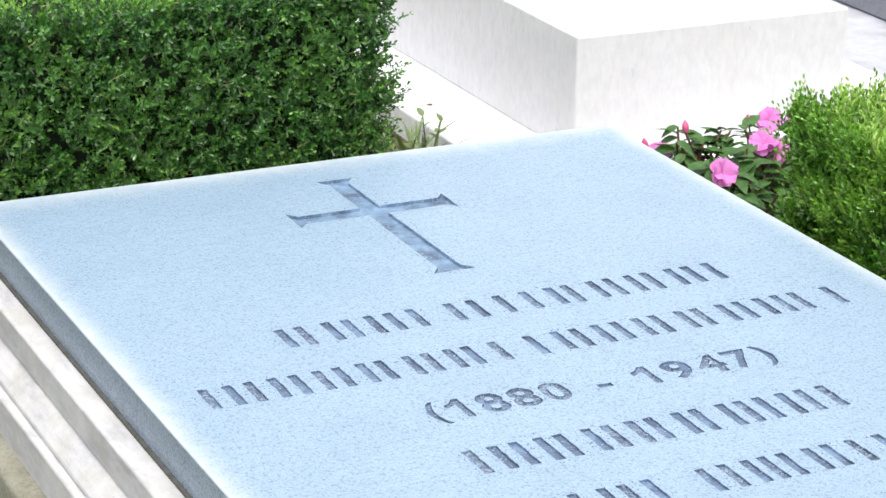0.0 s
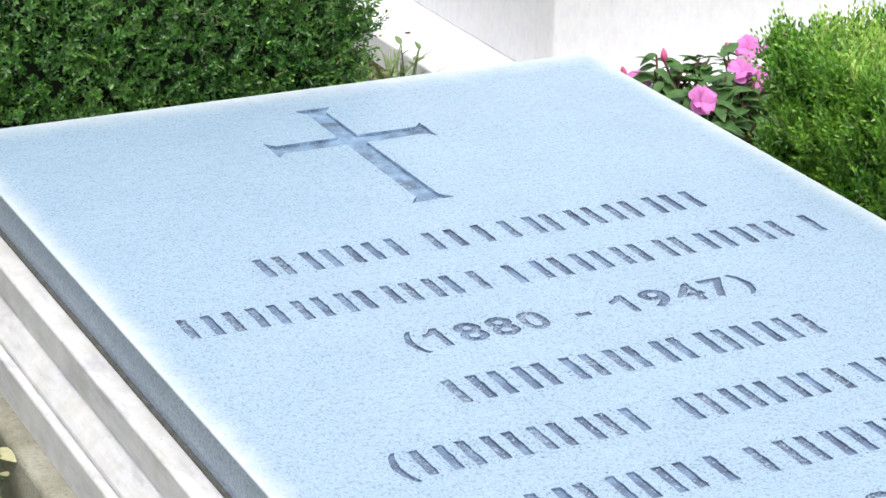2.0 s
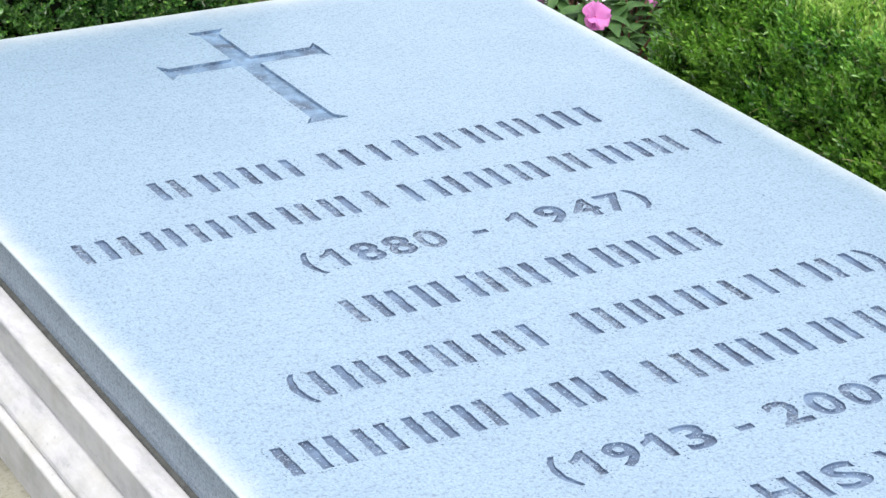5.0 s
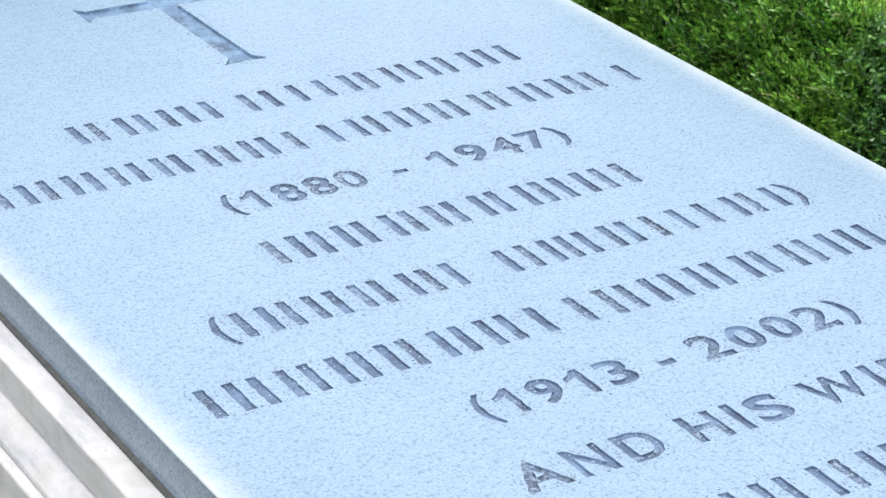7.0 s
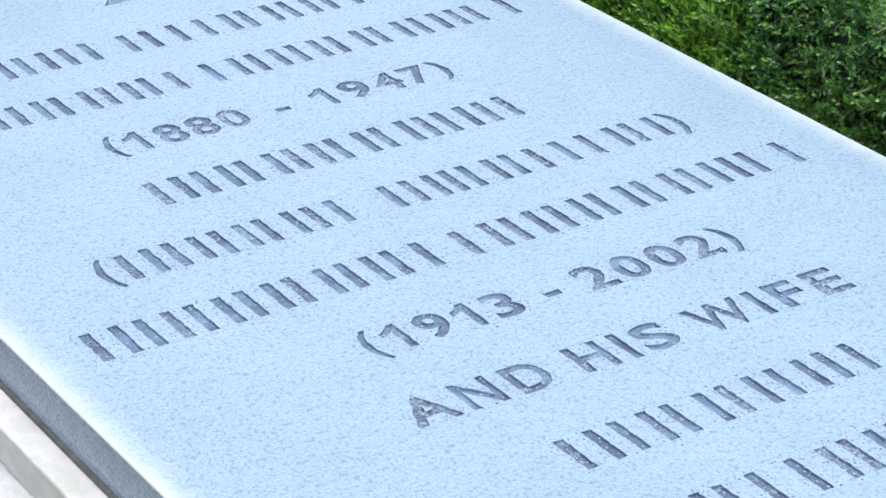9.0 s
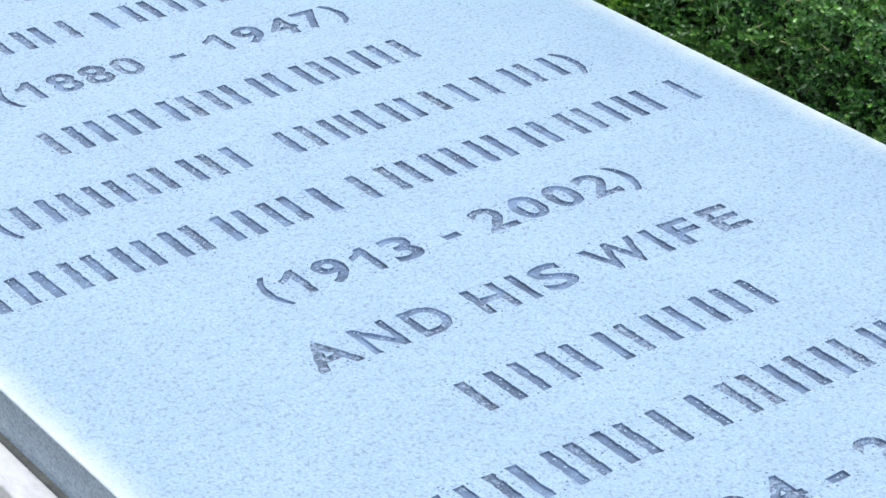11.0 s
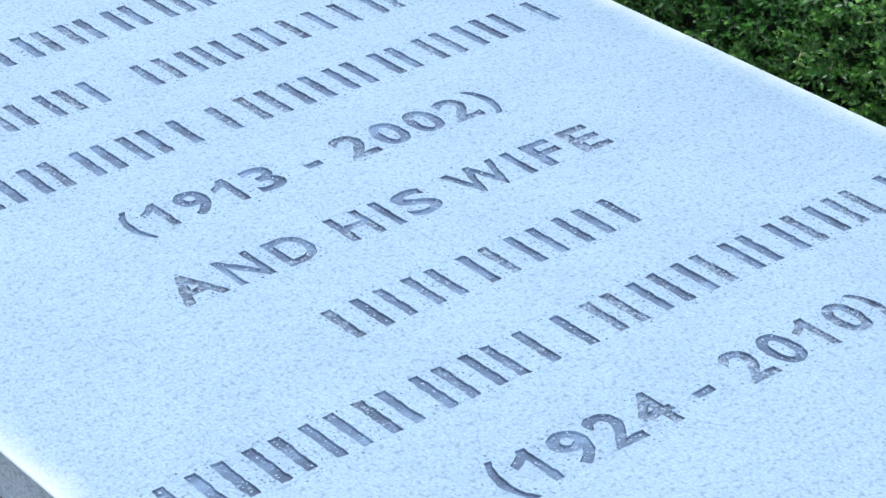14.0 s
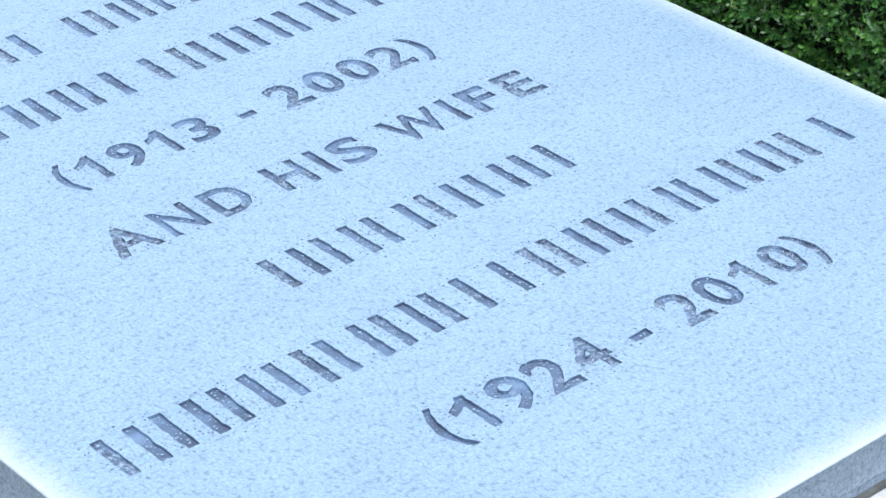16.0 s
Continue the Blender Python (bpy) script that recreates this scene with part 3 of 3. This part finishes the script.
    # crown: new growth on the top, coloured lighter as if sunlit
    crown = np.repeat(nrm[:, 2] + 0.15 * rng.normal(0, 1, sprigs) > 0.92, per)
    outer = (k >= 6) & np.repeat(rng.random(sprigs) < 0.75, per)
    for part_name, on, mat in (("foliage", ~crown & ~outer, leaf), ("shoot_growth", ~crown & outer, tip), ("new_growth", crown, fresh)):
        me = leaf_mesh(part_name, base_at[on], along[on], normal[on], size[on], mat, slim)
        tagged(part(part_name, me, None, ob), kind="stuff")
    # bare pale twigs between the leaves
    pick = rng.choice(sprigs, sprigs // 14, replace=False)
    tv, tf = [], []
    for q, w in zip(p[pick], way[pick]):
        q, w = Vector(q), (Vector(w) + Vector(rng.normal(0, 0.5, 3))).normalized()
        a = w.orthogonal().normalized() * 0.0007
        c = w.cross(a)
        n = len(tv)
        for e, r in ((q - w * 0.012, 1.0), (q + w * rng.uniform(0.002, 0.010), 0.5)):
            tv += [e + a * r, e + (c - a) * 0.5 * r, e - (c + a) * 0.5 * r]
        tf += [(n, n + 1, n + 4, n + 3), (n + 1, n + 2, n + 5, n + 4), (n + 2, n, n + 3, n + 5)]
    tagged(part("twig_growth", mesh_of("twig_growth", tv, tf, PALE_TWIG), None, ob, "thin pale brown twigs"), kind="stuff")
    return ob


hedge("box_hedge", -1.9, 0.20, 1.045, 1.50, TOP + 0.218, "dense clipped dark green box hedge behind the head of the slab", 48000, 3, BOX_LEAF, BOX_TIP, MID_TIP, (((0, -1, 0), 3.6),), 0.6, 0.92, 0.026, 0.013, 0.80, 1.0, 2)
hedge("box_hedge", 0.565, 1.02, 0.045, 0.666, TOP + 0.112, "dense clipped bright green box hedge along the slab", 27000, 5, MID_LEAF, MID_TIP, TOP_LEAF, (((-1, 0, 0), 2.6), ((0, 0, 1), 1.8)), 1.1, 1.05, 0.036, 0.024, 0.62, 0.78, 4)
hedge("box_hedge", 0.565, 1.02, -2.3, 0.085, TOP + 0.110, "dense clipped deep green box hedge beside the foot of the slab", 38000, 8, BOX_LEAF, BOX_TIP, LIT_TOP_LEAF, (((-1, 0, 0), 4.5),), 0.5, 0.80, 0.022, 0.017, 0.9, 1.0, 3)


# ---- flowers and weeds ----
def blade(length, width, fold, droop, n=5):
    """A pointed leaf along +y, folded along its rib and drooping to the tip."""
    verts, faces = [], []
    for i in range(n + 1):
        t = i / n
        w = width * math.sin(math.pi * min(0.98, t * 0.94 + 0.04)) ** 0.8 * (1.15 - 0.45 * t)
        z = -droop * t * t * length
        verts += [(-w, t * length, z + fold * w), (0, t * length, z), (w, t * length, z + fold * w)]
    for i in range(n):
        a = i * 3
        faces += [(a, a + 1, a + 4, a + 3), (a + 1, a + 2, a + 5, a + 4)]
    return verts, faces


def tube(points, radii, n=6):
    verts, faces = [], []
    for i, p in enumerate(points):
        p = Vector(p)
        d = (Vector(points[min(i + 1, len(points) - 1)]) - Vector(points[max(i - 1, 0)])).normalized()
        a = d.orthogonal().normalized()
        b = d.cross(a)
        for k in range(n):
            q = 2 * math.pi * k / n
            verts.append(p + radii[i] * (math.cos(q) * a + math.sin(q) * b))
    for i in range(len(points) - 1):
        for k in range(n):
            j = (k + 1) % n
            faces.append((i * n + k, i * n + j, i * n + n + j, i * n + n + k))
    return verts, faces


def petal():
    """Broad heart-shaped petal, cupped, along +y."""
    verts, faces, n = [], [], 6
    for i in range(n + 1):
        t = i / n
        w = 0.0165 * math.sin(math.pi * (0.10 + 0.80 * t)) ** 0.7
        notch = 0.0035 * t ** 4
        for u in (-1, -0.5, 0, 0.5, 1):
            y = 0.022 * t - (notch if u == 0 else 0) - 0.004 * t * abs(u) ** 3
            verts.append((w * u, y, 0.004 * t * (1 - u * u) + 0.0012 * math.sin(5 * u + 3 * t)))
    for i in range(n):
        for k in range(4):
            a = i * 5 + k
            faces.append((a, a + 1, a + 6, a + 5))
    return verts, faces


def flowers():
    rng = random.Random(11)
    v, f = petal()
    petal_me = mesh_of("petal", v, f, PETAL, True)
    leaf_mes = [mesh_of("leaf", *blade(0.036 * s, 0.0105 * s, 0.25, dr), PLANT_LEAF, True) for s, dr in ((1.0, 0.25), (0.8, 0.5), (1.15, 0.4))]
    eye_v, eye_f = tube([(0, 0, 0.0), (0, 0, 0.003), (0, 0, 0.005)], [0.0030, 0.0024, 0.0004], 6)
    eye_me = mesh_of("eye", eye_v, eye_f, PETAL_EYE, True)
    bud_v, bud_f = tube([(0, 0, 0), (0, 0, 0.006), (0, 0, 0.013), (0, 0, 0.020)], [0.002, 0.0055, 0.0050, 0.0008], 8)
    bud_me = mesh_of("bud", bud_v, bud_f, BUD, True)
    # plants: foot, blooms (place over the soil), buds
    z = TOP
    toward = Vector((-0.42, -0.72, 0.55))
    plants = [
        ((0.800, 1.080), [(0.738, 1.052, z - 0.150), (0.882, 1.125, z - 0.156), (0.866, 1.135, z - 0.144)], [(0.753, 1.186, z - 0.125), (0.790, 1.245, z - 0.150)]),
        ((0.930, 1.200), [(0.954, 1.254, z - 0.150), (0.905, 1.150, z - 0.165), (0.985, 1.215, z - 0.140)], [(0.905, 1.240, z - 0.145)]),
        ((0.765, 1.200), [(0.717, 1.200, z - 0.165)], [(0.700, 1.215, z - 0.155)]),
    ]
    for (px, py), blooms, buds in plants:
        ob = thing("flowering_plant", px, py, 0, "pink flowering busy lizzie with dark green leaves beside the hedge", "flower", "bedding flowers")
        top = z - 0.145
        for k in range(26):
            a = rng.uniform(0, 6.28)
            r = rng.uniform(0.02, 0.085)
            h = top * rng.uniform(0.62, 1.06)
            tip = Vector((r * math.cos(a), r * math.sin(a), h))
            pts = [(0.012 * math.cos(a), 0.012 * math.sin(a), -0.01), tuple(tip * 0.5 + Vector((0, 0, h * 0.12))), tuple(tip)]
            v, f = tube(pts, [0.0035, 0.003, 0.0018])
            part("stem", mesh_of("stem", v, f, STEM_RED, True), None, ob)
            for j in range(7):
                lf = part("leaf", rng.choice(leaf_mes), None, ob)
                q = a + rng.uniform(-2.6, 2.6) if j else a
                lf.matrix_local = Matrix.Translation(tip - Vector((0, 0, 0.010 * j * rng.uniform(0.3, 1.4)))) @ Euler((radians(rng.uniform(-20, 45)), radians(rng.uniform(-25, 25)), q)).to_matrix().to_4x4()
        for bx, by, bz in blooms:
            c = Vector((bx - px, by - py, bz))
            fl = new("bloom", eye_me)
            fl.parent = ob
            tagged(fl, "bright pink five-petalled bloom")
            face = (toward + Vector((rng.uniform(-0.3, 0.3), rng.uniform(-0.3, 0.3), rng.uniform(-0.2, 0.3)))).normalized()
            fl.matrix_local = Matrix.Translation(c) @ face.to_track_quat("Z", "Y").to_matrix().to_4x4()
            for k in range(5):
                pe = part("petal", petal_me, None, fl)
                pe.matrix_local = pose(0, 0, 0.0012 * k, rng.uniform(2, 34), rng.uniform(-14, 14), 72 * k + rng.uniform(-14, 14)) @ Matrix.Diagonal((rng.uniform(1.1, 1.3), rng.uniform(1.05, 1.3), 2.0, 1))
            v, f = tube([(0, 0, 0.02), tuple(c * 0.6), tuple(c - face * 0.002)], [0.003, 0.002, 0.0014])
            part("stem", mesh_of("stem", v, f, STEM_RED, True), None, ob)
        for bx, by, bz in buds:
            c = Vector((bx - px, by - py, bz))
            bd = part("bud", bud_me, None, ob, "closed pink bud")
            bd.matrix_local = Matrix.Translation(c) @ pose(0, 0, 0, rng.uniform(-20, 20), rng.uniform(-20, 20), 0)
            v, f = tube([(0, 0, 0.02), tuple(c * 0.6), tuple(c)], [0.003, 0.002, 0.0014])
            part("stem", mesh_of("stem", v, f, STEM_RED, True), None, ob)


def weeds():
    rng = random.Random(4)
    blades = [mesh_of("leaf", *blade(0.075, 0.0035, 0.3, d), WEED_LEAF, True) for d in (0.2, 0.6, 0.9)]
    for x, y, n, s in ((0.520, 1.66, 30, 1.5), (0.545, 1.72, 18, 1.2), (0.50, 1.58, 22, 1.3), (0.47, 1.75, 18, 1.2), (0.40, 1.62, 18, 1.1)):
        ob = thing("weed_tuft", x, y, 0, "ragged green weed tuft growing beside the white plinth", "weed", "weeds by the plinth")
        for k in range(n):
            lf = part("leaf", rng.choice(blades), None, ob)
            lf.matrix_local = Matrix.Translation((rng.uniform(-0.02, 0.02), rng.uniform(-0.02, 0.02), -0.004)) @ Euler((radians(rng.uniform(25, 85)), radians(rng.uniform(-20, 20)), rng.uniform(0, 6.28))).to_matrix().to_4x4() @ Matrix.Diagonal((s, s * rng.uniform(0.6, 1.2), s, 1))
    sprig_leaf = mesh_of("leaf", *blade(0.020, 0.0065, 0.2, 0.3), WEED_LEAF, True)
    for x, y, h, lean in ((0.530, 1.645, 0.118, -0.016), (0.515, 1.605, 0.118, 0.014), (0.490, 1.64, 0.085, 0.010)):
        ob = thing("weed_sprig", x, y, 0, "thin leafy grey-green weed sprig beside the white plinth", "weed", "weeds by the plinth")
        v, f = tube([(0, 0, -0.01), (lean * 0.3, 0.01, h * 0.5), (lean, 0, h)], [0.0022, 0.0018, 0.0010], 5)
        part("stem", mesh_of("stem", v, f, WEED_STEM, True), None, ob)
        for k in range(9):
            lf = part("leaf", sprig_leaf, None, ob)
            t = 1.0 - 0.09 * k
            lf.matrix_local = Matrix.Translation((lean * t, 0.01 * (1 - t), h * t)) @ Euler((radians(rng.uniform(0, 50)), radians(rng.uniform(-20, 20)), k * 2.4 + rng.uniform(-0.4, 0.4))).to_matrix().to_4x4()
    ground_leaf = [mesh_of("leaf", *blade(0.035, 0.011, 0.2, d), m, True) for d, m in ((0.2, WEED_LEAF), (0.5, WEED_LEAF), (0.3, DRY_LEAF))]
    for x, y, h in ((-0.580, 0.385, 0.148), (-0.588, 0.36, 0.150), (-0.585, 0.165, 0.165), (-0.59, 0.30, 0.140), (-0.60, 0.56, 0.07), (-0.60, 0.22, 0.07), (-0.61, 0.05, 0.06), (-0.61, -0.16, 0.06), (-0.62, -0.40, 0.05)):
        ob = thing("ground_weed", x, y, 0, "small leafy green weed in the soil beside the concrete footing", "weed", "weeds by the footing")
        for k in range(20):
            lf = part("leaf", ground_leaf[min(2, int(rng.random() * 3.4))], None, ob)
            q = Vector((rng.uniform(-0.03, 0.02), rng.uniform(-0.05, 0.05), h * rng.uniform(0.35, 1.1)))
            lf.matrix_local = Matrix.Translation(q) @ Euler((radians(rng.uniform(-10, 45)), radians(rng.uniform(-25, 25)), rng.uniform(0, 6.28))).to_matrix().to_4x4()
            if k % 2 == 0:
                v, f = tube([(q.x * 0.2, q.y * 0.3, -0.01), (q.x * 0.7, q.y * 0.7, q.z * 0.6), tuple(q)], [0.0016, 0.0013, 0.0009], 5)
                part("stem", mesh_of("stem", v, f, WEED_STEM, True), None, ob)


def fallen_leaves():
    rng = random.Random(9)
    me = mesh_of("fallen_leaf", *blade(0.013, 0.0045, 0.1, 0.1), plain("dead_leaf", (0.10, 0.075, 0.05), 0.8), True)
    for x, y in ((0.654, 1.897),):
        ob = tagged(new("fallen_leaf", me), "small curled brown dead leaf on the white plinth", "leaf", "dead leaves on the plinth")
        ob.matrix_world = pose(x, y, TOP - 0.268, rng.uniform(-6, 6), rng.uniform(-8, 8), rng.uniform(0, 360))


flowers()
weeds()
fallen_leaves()
